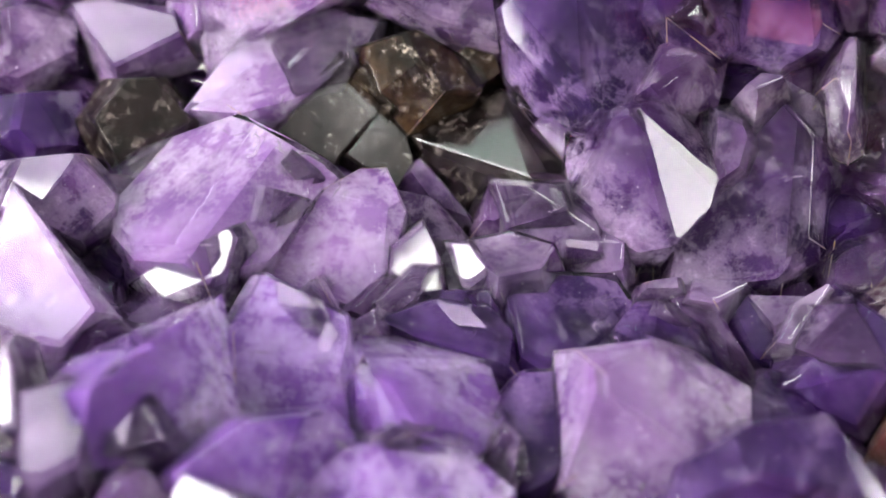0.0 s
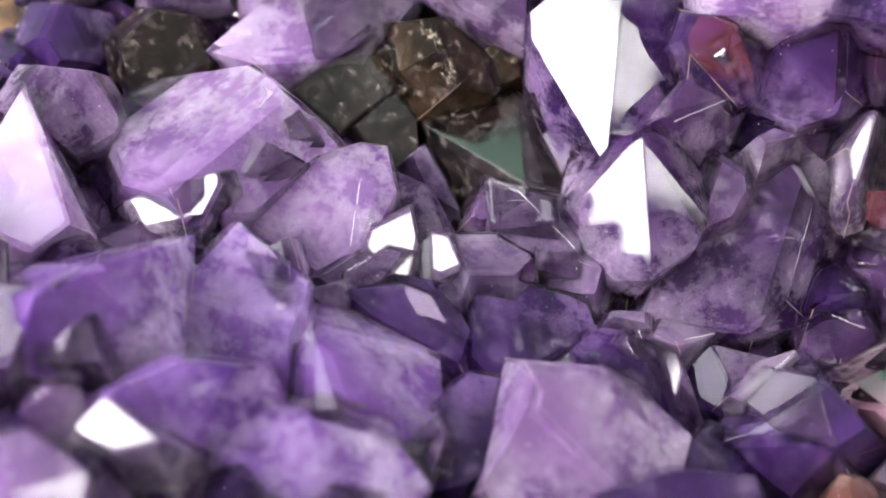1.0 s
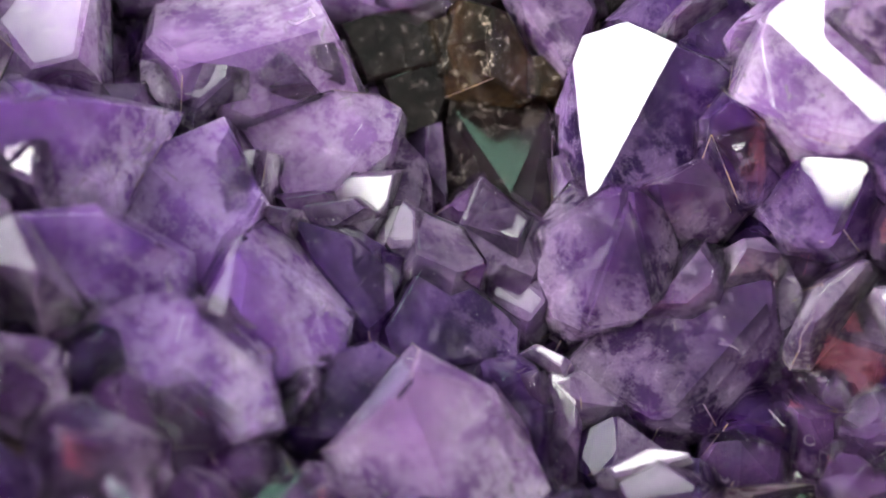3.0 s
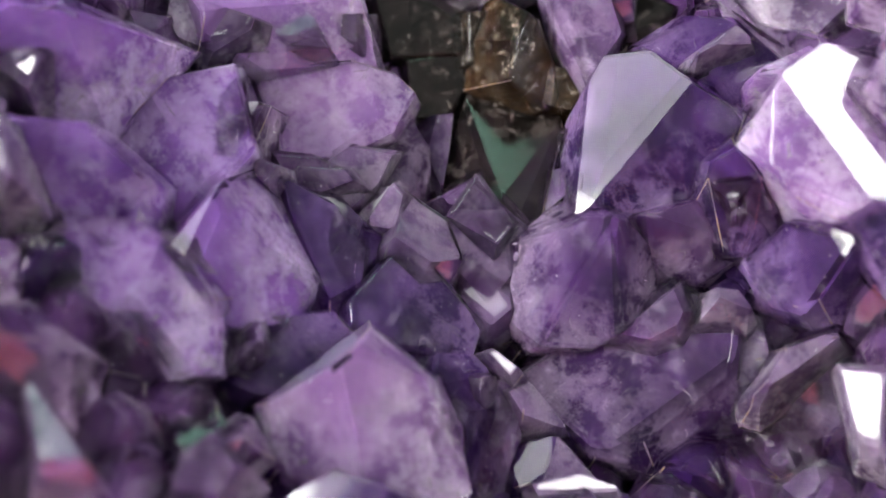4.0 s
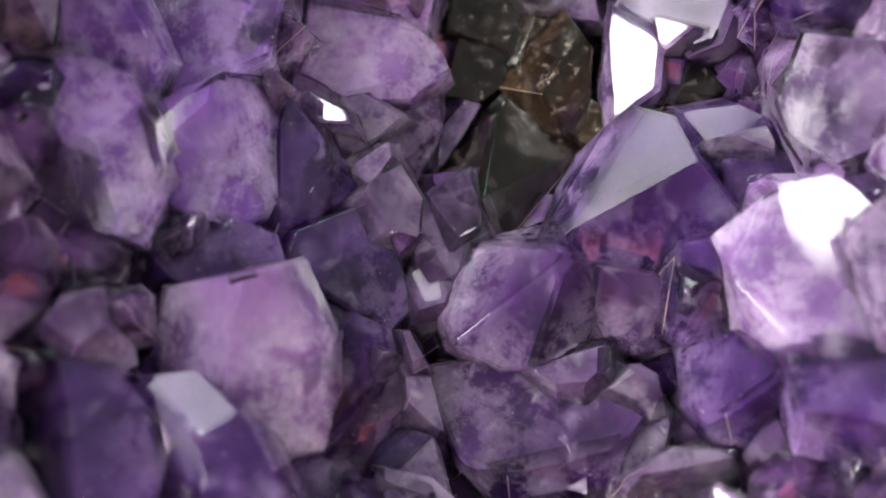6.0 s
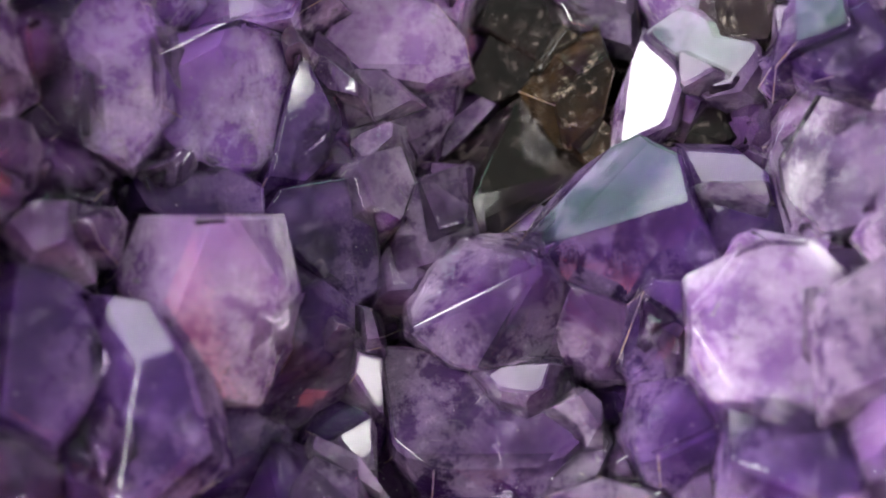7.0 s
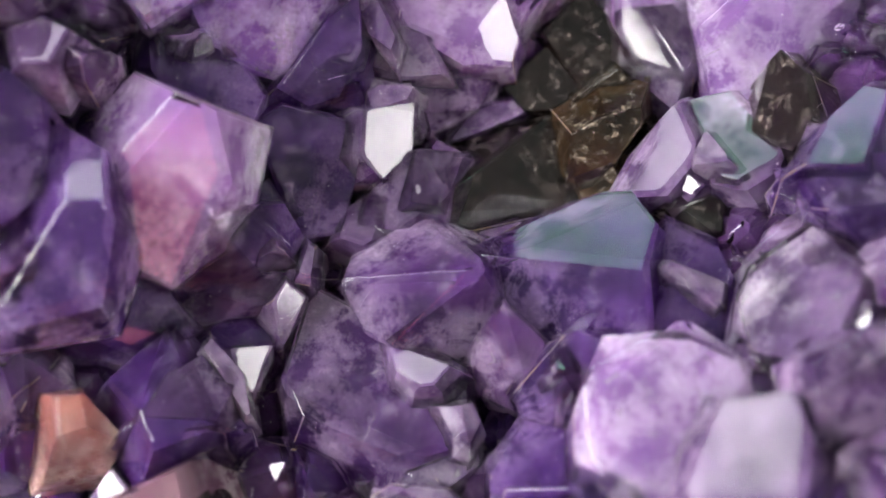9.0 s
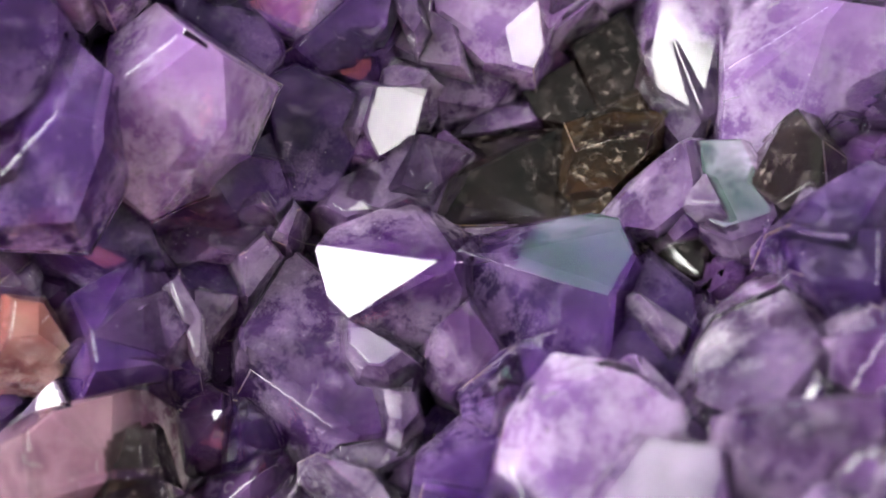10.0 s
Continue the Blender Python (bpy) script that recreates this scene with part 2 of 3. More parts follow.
def crystal(kind, at, az, el, cuts, sides, depth=9.0, flare=15.0, chamfer=True, label=""):
    """A quartz point in millimetres. cuts: azimuth, tilt from the axis and distance of each end face; sides: azimuth and distance of each prism face."""
    ax, u, v = axes(az, el)
    planes = [(-ax, depth)]
    for a, tilt, dist in cuts:
        out = u * math.cos(radians(a)) + v * math.sin(radians(a))
        planes.append((ax * math.cos(radians(tilt)) + out * math.sin(radians(tilt)), dist))
    for a, dist in sides:
        out = u * math.cos(radians(a)) + v * math.sin(radians(a))
        planes.append((out * math.cos(radians(flare)) + ax * math.sin(radians(flare)), dist))
    # small slanted faces between the end faces and the prism
    for k, (a, dist) in enumerate(sides):
        if not chamfer or k % 2 == 0 or len(cuts) > 2:
            continue
        out = u * math.cos(radians(a)) + v * math.sin(radians(a))
        step = min(0.22 * dist, 1.3)
        foot = out * (dist - step)
        rim = min((d - n.dot(foot)) / n.dot(ax) for n, d in planes[1:1 + len(cuts)])
        lean = radians(58)
        slant = ax * math.cos(lean) + out * math.sin(lean)
        planes.append((slant, slant.dot(foot + ax * rim)))
    bm = solid(planes)
    bmesh.ops.remove_doubles(bm, verts=bm.verts, dist=0.02)
    worn = bmesh.ops.bevel(bm, geom=bm.edges[:], offset=0.085, segments=1, affect="EDGES", profile=0.5)
    chance = random.Random(int(at[0] * 70 + at[1] * 131))
    for f in worn["faces"]:
        f.normal_update()
        if abs(f.normal.dot(ax)) < 0.72 and chance.random() < (0.12 if len(sides) > 6 else 0.06):
            f.material_index = 1
    bmesh.ops.recalc_face_normals(bm, faces=bm.faces)
    # veil and coloured heart inside
    width = sum(d for a, d in sides) / len(sides)
    for layer, gap, keep in ((2, 0.1, 0.03), (3, 0.3, 0.075)):
        inner = [(-ax, depth * 0.97)]
        for k, (n, d) in enumerate(planes[1:]):
            lean = Vector([chance.uniform(-0.07, 0.07) for _ in range(3)])
            inner.append(((n + lean).normalized(), d - gap * width * chance.uniform(0.7, 1.3)) if k < len(cuts) else (n, d - keep * max(width, 1.5)))
        core = solid(inner)
        if len(core.faces) > 3:
            bmesh.ops.recalc_face_normals(core, faces=core.faces)
            for f in core.faces:
                f.material_index = layer
            me = bpy.data.meshes.new("core")
            core.to_mesh(me)
            bm.from_mesh(me)
            bpy.data.meshes.remove(me)
        core.free()
    bmesh.ops.scale(bm, vec=(MM, MM, MM), verts=bm.verts)
    skin, veil, heart = KINDS[kind]
    ob = part("crystal", bm, skin, cluster, label or WORDS.get(kind, ""))
    for mat in (CRUST, veil, heart):
        ob.data.materials.append(mat)
    ob.location = Vector(at) * MM
    return ob


BOWL = (2.85, 0.0731, 0.0014, 0.00098, 0.00686, 0.01064)


def bowl(x, y):
    return BOWL[0] + BOWL[1] * x + BOWL[2] * y + BOWL[3] * x * x + BOWL[4] * x * y + BOWL[5] * y * y


crystal("veiled", (20.8, -2.5, 7.8), -21, 76, [(-151, 48.3, 4.18), (-35, 11.8, 2.93), (46, 42.4, 3.55)], [(170, 7.0), (150, 7.9), (116, 8.0), (86, 7.3), (48, 7.1), (5, 6.5), (-15, 6.7), (-44, 7.6), (-96, 9.3), (-132, 7.8)], depth=10, chamfer=False)
crystal("clear", (2.5, -12.7, 6.0), 90, 56, [(90, 0.3, 0.05)], [(151, 3.8), (-118, 3.2), (-72, 3.4), (35, 3.8), (106, 3.2)], depth=7, chamfer=False)
crystal("deep", (9.4, -20.6, 6.4), 61, 69, [(63, 0.1, -0.01)], [(-128, 8.1), (-175, 6.8), (108, 6.3), (90, 5.6), (26, 7.7), (-40, 4.3), (-49, 3.9), (-53, 4.0)], depth=9, chamfer=False)
crystal("ochre", (-5.8, 13.1, 2.8), 14, 57, [(-114, 0.3, -0.01)], [(124, 3.2), (100, 3.8), (7, 4.6), (-29, 2.4), (-40, 2.6), (-130, 6.0), (-180, 4.0)], depth=9, chamfer=False)
crystal("smoky", (-1.6, 3.8, -2.1), 155, 76, [(110, 11.7, 1.44), (35, 35.2, 4.0), (-126, 40.8, 3.24)], [(-141, 6.2), (-150, 6.7), (155, 9.6), (100, 7.6), (55, 7.7), (35, 6.9), (-68, 10.2), (-80, 9.2)], depth=8, chamfer=False, label="dark smoky crystal with a clear triangular face")
crystal("smoky", (-13.3, 3.5, -3.0), -15, 72, [(109, 0.2, -0.02)], [(146, 3.5), (72, 4.3), (18, 2.7), (-34, 3.9), (-123, 4.0)], depth=9, chamfer=False)
crystal("smoky", (-20.8, 8.4, -1.0), -22, 78, [(168, 0.4, 0.01)], [(145, 3.2), (145, 3.2), (45, 5.9), (-38, 4.8), (-117, 6.2)], depth=9, chamfer=False)
crystal("ochre", (-1.4, 14.0, 0.5), -48, 76, [(-31, 0.3, 0.0)], [(130, 2.4), (20, 2.2), (-53, 2.5), (-143, 2.2)], depth=9, chamfer=False)
crystal("grey", (-6.6, -3.9, -2.0), 38, 70, [(-53, 0.1, 0.02)], [(150, 4.8), (40, 2.0), (36, 2.0), (-74, 4.6), (-149, 0.7), (-109, 0.7)], depth=9, chamfer=False, label="brownish violet crystal wedge with rusty edges")
crystal("ochre", (-12.9, 10.9, -1.0), 9, 67, [(-86, 0.1, -0.01)], [(148, 4.5), (65, 2.1), (-5, 3.6), (-77, 3.1), (-131, 2.1)], depth=9, chamfer=False)
crystal("clear", (-2.6, -12.7, 4.5), 164, 75, [(135, 0.1, -0.0)], [(-165, 3.8), (130, 2.4), (88, 3.5), (106, 1.7), (26, 0.0), (-76, 3.9)], depth=7, chamfer=False)
crystal("bright", (-11.2, -45.5, 23.2), 18, 78, [(159, 14.4, 2.19), (-74, 19.9, 2.14), (58, 16.8, 2.54)], [(172, 9.8), (134, 8.0), (104, 7.9), (83, 8.5), (51, 10.4), (-32, 8.8), (-55, 7.3), (-79, 6.4), (-81, 6.6), (-133, 10.6)], depth=12, chamfer=False)
crystal("clear", (10.6, 36.3, 19.3), -104, 41, [(-97, 0.4, 0.01)], [(-80, 6.5), (-123, 6.9), (153, 6.7), (97, 5.8), (82, 6.2), (8, 6.5), (-44, 5.7)], depth=12, chamfer=False)
crystal("pale", (-24.3, -56.4, 33.1), -166, 72, [(2, 0.5, -0.01)], [(114, 3.9), (43, 3.8), (42, 3.8), (-68, 3.8), (-148, 6.1)], depth=10, chamfer=False)
crystal("pale", (-33.0, -5.2, 6.7), 35, 78, [(-17, 17.1, 4.39), (149, 41.3, 3.45)], [(107, 8.9), (-31, 9.8), (-158, 11.8), (63, 9.3), (-120, 11.8), (-57, 10.6), (161, 13.2)])
crystal("pale", (-18.0, -9.5, 4.8), 42, 79, [(-163, 14.2, 1.11), (-5, 18.1, 2.64), (101, 22.9, 2.61)], [(-115, 8.2), (146, 5.1), (-14, 6.4), (-49, 7.4), (23, 7.6), (125, 5.4), (95, 7.6)])
crystal("mid", (-8.9, -10.3, 1.2), 49, 85, [(92, 16.1, 0.75), (-95, 19.0, 1.54)], [(-176, 3.8), (-120, 5.4), (-24, 4.2), (37, 4.9), (78, 5.9)])
crystal("clear", (-9.1, -14.5, 5.9), 43, 81, [(-8, 4.7, 0.00)], [(-118, 2.5), (3, 3.0), (24, 2.7), (130, 3.8), (176, 3.1)])
crystal("deep", (0.3, -20.7, 6.0), 46, 66, [(33, 20.1, 0.70), (17, 54.0, 0.59)], [(-147, 2.1), (-1, 1.6), (3, 1.5), (115, 4.2), (60, 5.1), (300, 6.1)])
crystal("pale", (16.9, -33.5, 19.0), 67, 84, [(-90, 43.2, 4.76), (18, 34.8, 1.54)], [(-115, 9.7), (-64, 6.9), (-5, 9.6), (58, 7.7), (72, 7.2), (98, 7.3), (175, 8.0)])
crystal("bright", (-8.2, -30.7, 15.5), 75, 67, [(28, 25.6, 1.32), (76, 43.0, 2.64), (-152, 22.4, 5.95)], [(12, 7.8), (95, 8.4), (-165, 6.9), (-34, 8.1), (172, 7.6), (-82, 8.6), (77, 8.7)])
crystal("bright", (-21.4, -27.9, 15.7), 32, 76, [(165, 7.5, 1.40), (-121, 20.7, 0.77), (-21, 32.6, 3.90)], [(-170, 7.0), (-118, 6.6), (-78, 8.2), (8, 5.6), (63, 6.9), (154, 8.3)])
crystal("bright", (-35.0, -33.8, 25.3), 17, 58, [(-81, 37.0, 4.27), (-166, 40.9, 1.15)], [(-151, 5.6), (-95, 10.0), (15, 6.7), (36, 6.9), (88, 8.0), (129, 8.2), (173, 6.0)])
crystal("pale", (-52.7, -18.8, 13.7), 36, 75, [(176, 20.1, -0.00)], [(-174, 3.5), (-122, 6.9), (-42, 7.8), (40, 5.0), (170, 5.3)])
crystal("mid", (-52.5, -5.9, 7.3), -4, 77, [(174, 30.7, 1.42), (-109, 16.2, 1.04)], [(-113, 3.4), (-56, 5.6), (9, 6.0), (42, 4.8), (98, 4.7), (165, 7.6)])
crystal("deep", (10.5, 14.5, 9.2), -118, 72, [(-155, 13.3, 2.21), (-143, 56.6, 6.00), (-3, 39.5, 3.72)], [(-168, 8.3), (-129, 9.4), (-34, 9.6), (16, 9.7), (95, 8.1), (95, 8.1), (137, 9.0)])
crystal("veiled", (32.5, -5.2, 4.4), -156, 86, [(-152, 9.8, 1.26), (-10, 51.4, 6.25)], [(170, 7.7), (-52, 9.7), (-20, 10.7), (37, 11.2), (-89, 10.2), (42, 11.3), (107, 11.6)])
crystal("mid", (24.4, 8.8, 7.6), -69, 83, [(32, 18.2, 1.43), (-29, 40.4, 0.72)], [(-110, 3.9), (-60, 3.7), (-14, 3.9), (76, 4.3), (151, 4.5)])
crystal("deep", (24.9, 15.9, 12.4), -85, 75, [(-84, 31.4, 0.55), (6, 42.7, 2.29)], [(-142, 3.7), (-108, 4.0), (-49, 5.7), (1, 5.5), (80, 3.9), (106, 4.8), (173, 5.0)])
crystal("deep", (37.3, 16.4, 12.1), -109, 73, [(-122, 27.5, 2.16), (-4, 55.2, 3.24)], [(-179, 6.0), (-110, 6.1), (-69, 5.1), (-42, 5.5), (36, 6.3), (79, 5.9), (136, 5.9)])
crystal("pale", (29.1, 26.5, 20.7), -113, 70, [(19, 5.4, 2.09), (64, 20.0, 1.29), (-135, 31.0, 6.66), (-63, 36.3, 5.88), (-30, 43.4, 6.31)], [(-74, 8.7), (51, 10.8), (118, 9.6), (-1, 10.4), (-167, 10.1), (-96, 8.9), (167, 10.4)])
crystal("pale", (18.0, 30.4, 16.8), -158, 74, [(130, 18.7, 0.00)], [(-46, 1.1), (46, 2.2), (161, 1.0), (0, 2.4), (120, 2.7), (240, 4.6)])
crystal("pale", (7.0, 37.7, 13.5), -117, 73, [(159, 2.1, 0.83), (-128, 30.6, 3.38), (99, 31.0, 1.45)], [(-138, 6.7), (-113, 5.5), (-86, 6.0), (-10, 9.5), (67, 6.6), (96, 5.6), (134, 7.7)])
crystal("deep", (-8.3, 37.4, 20.5), -86, 73, [(-167, 21.6, 0.10), (16, 12.5, 2.58)], [(-121, 2.4), (-111, 2.6), (8, 4.4), (102, 4.3), (60, 6.3), (180, 8.9), (300, 6.7)])
crystal("grey", (-8.4, 28.3, 10.0), -92, 69, [(-169, 15.9, 0.06), (-90, 29.2, 2.12)], [(-155, 7.7), (-65, 4.6), (-7, 5.4), (53, 5.9), (94, 4.8), (144, 4.2)])
crystal("grey", (-4.8, 20.0, 8.5), -81, 73, [(-85, 14.9, -0.00)], [(-118, 3.3), (-103, 3.7), (7, 4.5), (58, 3.8), (103, 3.7), (130, 4.6)])
crystal("pale", (-26.0, 28.5, 5.7), -53, 73, [(-42, 6.4, 2.68), (-113, 31.6, 5.08), (91, 30.3, 3.05)], [(-162, 11.8), (-64, 8.4), (3, 9.8), (44, 6.9), (117, 10.7)])
crystal("smoky", (-13.7, 32.0, 13.5), -78, 63, [(-104, 23.6, 0.00)], [(-139, 5.9), (-102, 5.0), (-38, 4.3), (29, 5.7), (78, 4.4), (108, 3.3), (136, 3.9)])
crystal("pale", (-27.4, 14.7, 1.5), -14, 82, [(136, 12.5, -0.00)], [(-97, 7.7), (-76, 6.2), (-48, 6.1), (4, 9.5), (82, 7.9), (112, 6.2), (147, 5.3)])
crystal("smoky", (-44.6, 6.9, 1.2), -21, 74, [(-147, 9.8, 0.00)], [(-148, 5.4), (-65, 4.6), (-28, 5.5), (43, 4.7), (97, 4.4), (150, 5.6)])
crystal("deep", (22.1, -25.2, 8.5), 95, 67, [(56, 27.5, 1.83), (10, 43.2, 1.80), (118, 32.2, 3.86)], [(-156, 5.6), (-84, 7.4), (-31, 7.2), (29, 5.9), (84, 6.4), (143, 7.9)])
crystal("deep", (25.0, -42.0, 21.5), 130, 80, [(-132, 16.3, 3.09), (-77, 42.0, 2.02), (-11, 21.0, 3.63)], [(-65, 6.9), (30, 11.2), (96, 6.5), (120, 5.5), (168, 7.1)])
crystal("deep", (39.0, -25.2, 7.3), 158, 66, [(-158, 2.3, 3.21), (134, 35.8, 1.98), (-89, 35.8, 4.73)], [(-111, 6.8), (-46, 7.5), (48, 6.8), (121, 6.3), (154, 6.4)])
crystal("amber", (51.0, -19.4, 5.6), 144, 63, [(-116, 8.0, 5.98), (119, 26.8, 8.54), (-111, 45.9, 3.89)], [(-130, 14.2), (-61, 10.5), (-8, 5.3), (-4, 5.3), (28, 9.3), (88, 13.3), (166, 7.1)])
crystal("clear", (34.1, -19.4, 5.4), 122, 70, [(61, 17.6, -0.00)], [(-151, 2.1), (-46, 2.3), (-14, 2.1), (86, 1.7), (86, 1.7)])
crystal("clear", (25.9, -17.7, 6.0), 113, 72, [(61, 17.6, -0.00)], [(-102, 1.6), (-47, 1.9), (86, 1.5), (158, 2.4), (0, 4.1)])
crystal("clear", (38.6, 6.3, 5.6), -166, 74, [(-26, 4.2, 0.00)], [(-140, 1.4), (-22, 4.3), (53, 1.5), (110, 4.2), (180, 4.3), (300, 5.8)])
crystal("grey", (48.3, 8.5, 6.9), -152, 75, [(-31, 10.0, 1.45), (-68, 37.5, 3.09), (49, 30.2, 2.90)], [(-164, 7.6), (-136, 8.3), (-47, 7.7), (13, 8.6), (54, 8.4), (121, 6.8), (151, 6.3)])
crystal("deep", (5.5, -50.8, 21.5), 115, 68, [(-124, 24.0, 1.06), (133, 16.7, 1.45)], [(-160, 7.5), (-99, 7.0), (-30, 9.0), (52, 6.3), (79, 6.2), (149, 7.8)])
crystal("deep", (-3.5, -23.2, 9.4), 78, 76, [(67, 7.1, 0.00)], [(-117, 3.3), (-105, 2.7), (-101, 2.9), (-3, 6.3), (40, 4.1), (81, 4.3), (111, 4.9)])
crystal("grey", (8.6, -7.9, 4.4), 101, 87, [(35, 16.3, 0.84), (-94, 12.4, 0.68)], [(-164, 5.9), (-97, 5.2), (-80, 5.5), (7, 4.9), (24, 4.5), (90, 5.1), (97, 5.3)])
crystal("bright", (-22.4, -39.1, 23.7), 20, 73, [(-105, 17.5, 1.27), (-44, 36.6, 1.61)], [(-119, 6.6), (-71, 5.1), (-16, 6.3), (41, 7.3), (99, 4.4), (136, 6.2)])
crystal("pale", (-31.7, -48.9, 40.3), 44, 62, [(-69, 9.2, 0.21), (-168, 24.6, 0.97)], [(-126, 3.8), (-66, 2.2), (-12, 3.4), (65, 3.3), (157, 2.9)])
crystal("deep", (21.8, -24.5, 6.6), 130, 71, [(125, 8.1, -0.00)], [(-124, 2.4), (24, 2.0), (38, 2.4), (164, 3.9), (120, 6.8), (300, 7.9)])
crystal("mid", (26.2, -23.6, 5.4), 102, 81, [(-49, 1.6, 0.77), (-6, 35.6, 1.22)], [(-155, 2.2), (-134, 2.5), (-29, 5.3), (26, 2.3), (107, 6.3)])
crystal("deep", (30.3, -21.7, 4.1), 166, 67, [(-138, 5.9, 0.32), (-156, 30.9, 0.76)], [(-153, 2.6), (-117, 3.8), (-9, 3.2), (43, 3.2), (108, 4.6)])
crystal("deep", (14.3, -24.2, 5.9), 129, 75, [(171, 5.5, 0.00)], [(-113, 1.9), (-35, 3.2), (33, 1.8), (141, 3.2), (180, 4.3)])
crystal("deep", (2.6, -35.4, 13.7), 102, 71, [(134, 7.9, 0.00)], [(-137, 6.6), (-69, 6.6), (-35, 5.3), (-1, 5.1), (90, 7.6), (149, 4.5)])
crystal("deep", (-7.9, -22.1, 6.9), 116, 86, [(168, 9.7, 0.64), (-112, 27.6, 0.89)], [(-147, 7.7), (-95, 3.8), (-75, 5.2), (42, 6.4), (91, 4.0), (106, 4.5)])
crystal("mid", (-11.5, -18.3, 6.1), 31, 79, [(-33, 9.0, 0.00)], [(-105, 3.3), (-80, 2.4), (-27, 4.2), (64, 4.0), (114, 2.4), (137, 3.2)])
crystal("deep", (22.3, -48.8, 24.8), 103, 64, [(-141, 10.6, -0.00)], [(-141, 5.6), (-77, 5.8), (-32, 7.3), (77, 5.1), (144, 8.1)])
crystal("deep", (29.7, -43.4, 16.9), 132, 62, [(-168, 10.5, 1.58), (-41, 28.5, 1.63)], [(-164, 4.5), (-134, 6.7), (-42, 8.4), (16, 5.1), (72, 8.0), (127, 8.7)])
crystal("deep", (33.1, -35.1, 9.6), 108, 69, [(95, 6.6, 0.73), (20, 32.1, 1.52)], [(-173, 6.1), (-123, 5.7), (-5, 5.8), (11, 4.6), (59, 6.5), (141, 6.9)])
crystal("deep", (40.3, 25.8, 22.7), -147, 68, [(-148, 2.8, 0.00)], [(-99, 6.2), (-37, 5.4), (3, 6.0), (80, 6.8), (141, 3.6), (166, 5.8)])
crystal("clear", (-21.1, 16.5, 0.5), -30, 83, [(-30, 5.3, 0.84), (136, 24.8, 1.41)], [(-157, 6.3), (-70, 5.5), (-25, 4.0), (81, 5.4), (112, 5.4)])
crystal("mid", (18.7, 43.8, 31.3), -96, 79, [(79, 3.0, 1.20), (48, 38.2, 1.49)], [(-152, 4.0), (-133, 4.2), (-64, 6.3), (31, 5.1), (118, 7.0)])
crystal("deep", (-1.1, 41.2, 20.4), -58, 70, [(-61, 4.9, 1.30), (16, 36.4, 1.69)], [(-155, 5.3), (-47, 4.1), (-21, 2.7), (9, 4.7), (116, 4.6)])
crystal("deep", (10.4, 27.0, 11.2), -101, 78, [(-152, 11.8, 1.00), (20, 20.7, 1.70)], [(-85, 3.5), (-83, 3.5), (9, 6.8), (88, 4.9), (129, 4.5), (167, 6.3)])
crystal("smoky", (-0.7, 25.9, 6.2), -74, 78, [(153, 14.5, 0.56), (-14, 24.1, 1.27)], [(-124, 3.7), (-28, 3.5), (7, 3.2), (120, 3.5), (157, 3.4)])
crystal("deep", (-23.8, 6.7, -2.6), -43, 76, [(93, 5.0, 0.75), (-93, 28.7, 1.22)], [(-154, 1.9), (-59, 3.4), (2, 1.8), (106, 3.5), (60, 4.4)])
crystal("mid", (1.0, -5.0, 0.8), 52, 85, [(135, 17.7, 0.34), (-15, 26.5, 0.70)], [(-107, 2.8), (-22, 1.4), (58, 2.7), (170, 1.4), (120, 3.6), (300, 2.8)])
crystal("deep", (6.2, -6.9, 2.5), 128, 88, [(-44, 3.4, 0.00)], [(-136, 3.4), (-46, 2.5), (-14, 2.6), (71, 3.4), (151, 2.8)])
crystal("clear", (12.0, -11.8, 3.0), 140, 78, [(-129, 16.3, 0.75), (100, 22.2, 1.06)], [(-119, 2.8), (-94, 3.2), (-9, 4.2), (57, 3.4), (163, 4.6)])
crystal("grey", (-47.4, 20.5, -1.6), -21, 79, [(155, 21.9, 0.00)], [(-151, 4.8), (-72, 5.3), (26, 5.3), (86, 3.3), (98, 3.8)])
crystal("mid", (-60.5, 18.8, -1.7), -9, 63, [(-4, 7.1, -0.37)], [(-175, 5.5), (-134, 3.9), (-80, 4.9), (4, 4.6), (35, 4.5), (102, 4.3)])
crystal("pale", (-33.9, 21.1, -0.4), -33, 66, [(176, 2.0, 0.76), (-32, 25.7, 1.14)], [(-169, 5.1), (-84, 1.9), (-50, 2.7), (100, 1.8), (0, 8.1), (60, 6.9), (240, 4.5)])
crystal("deep", (-57.9, 7.0, -1.9), 1, 59, [(-154, 4.4, 0.62), (-54, 27.5, 1.15)], [(-162, 3.5), (-84, 4.6), (12, 3.8), (86, 4.0), (141, 3.8)])
crystal("clear", (-27.1, -44.3, 33.6), 80, 77, [(-145, 21.6, 0.00)], [(-112, 1.6), (-83, 1.8), (-13, 3.7), (69, 1.6), (153, 4.0)])
crystal("clear", (-14.4, -22.7, 10.7), 134, 86, [(-142, 22.5, -0.00)], [(-106, 1.0), (-48, 1.0), (41, 1.2), (121, 0.9), (0, 1.6), (180, 2.4)])
crystal("clear", (-34.3, -15.1, 10.4), 21, 86, [(-155, 24.6, -0.00)], [(-140, 5.6), (-89, 3.2), (-22, 3.2), (31, 5.5), (120, 1.9)])
crystal("clear", (51.3, 8.0, 14.7), -151, 65, [(-87, 15.7, -0.00)], [(-124, 1.5), (-71, 4.0), (31, 1.6), (125, 4.4), (180, 5.2)])
crystal("clear", (35.5, -21.5, 8.3), 136, 75, [(8, 9.8, 0.00)], [(-104, 3.3), (-33, 0.9), (120, 1.6), (151, 0.9), (60, 5.3)])
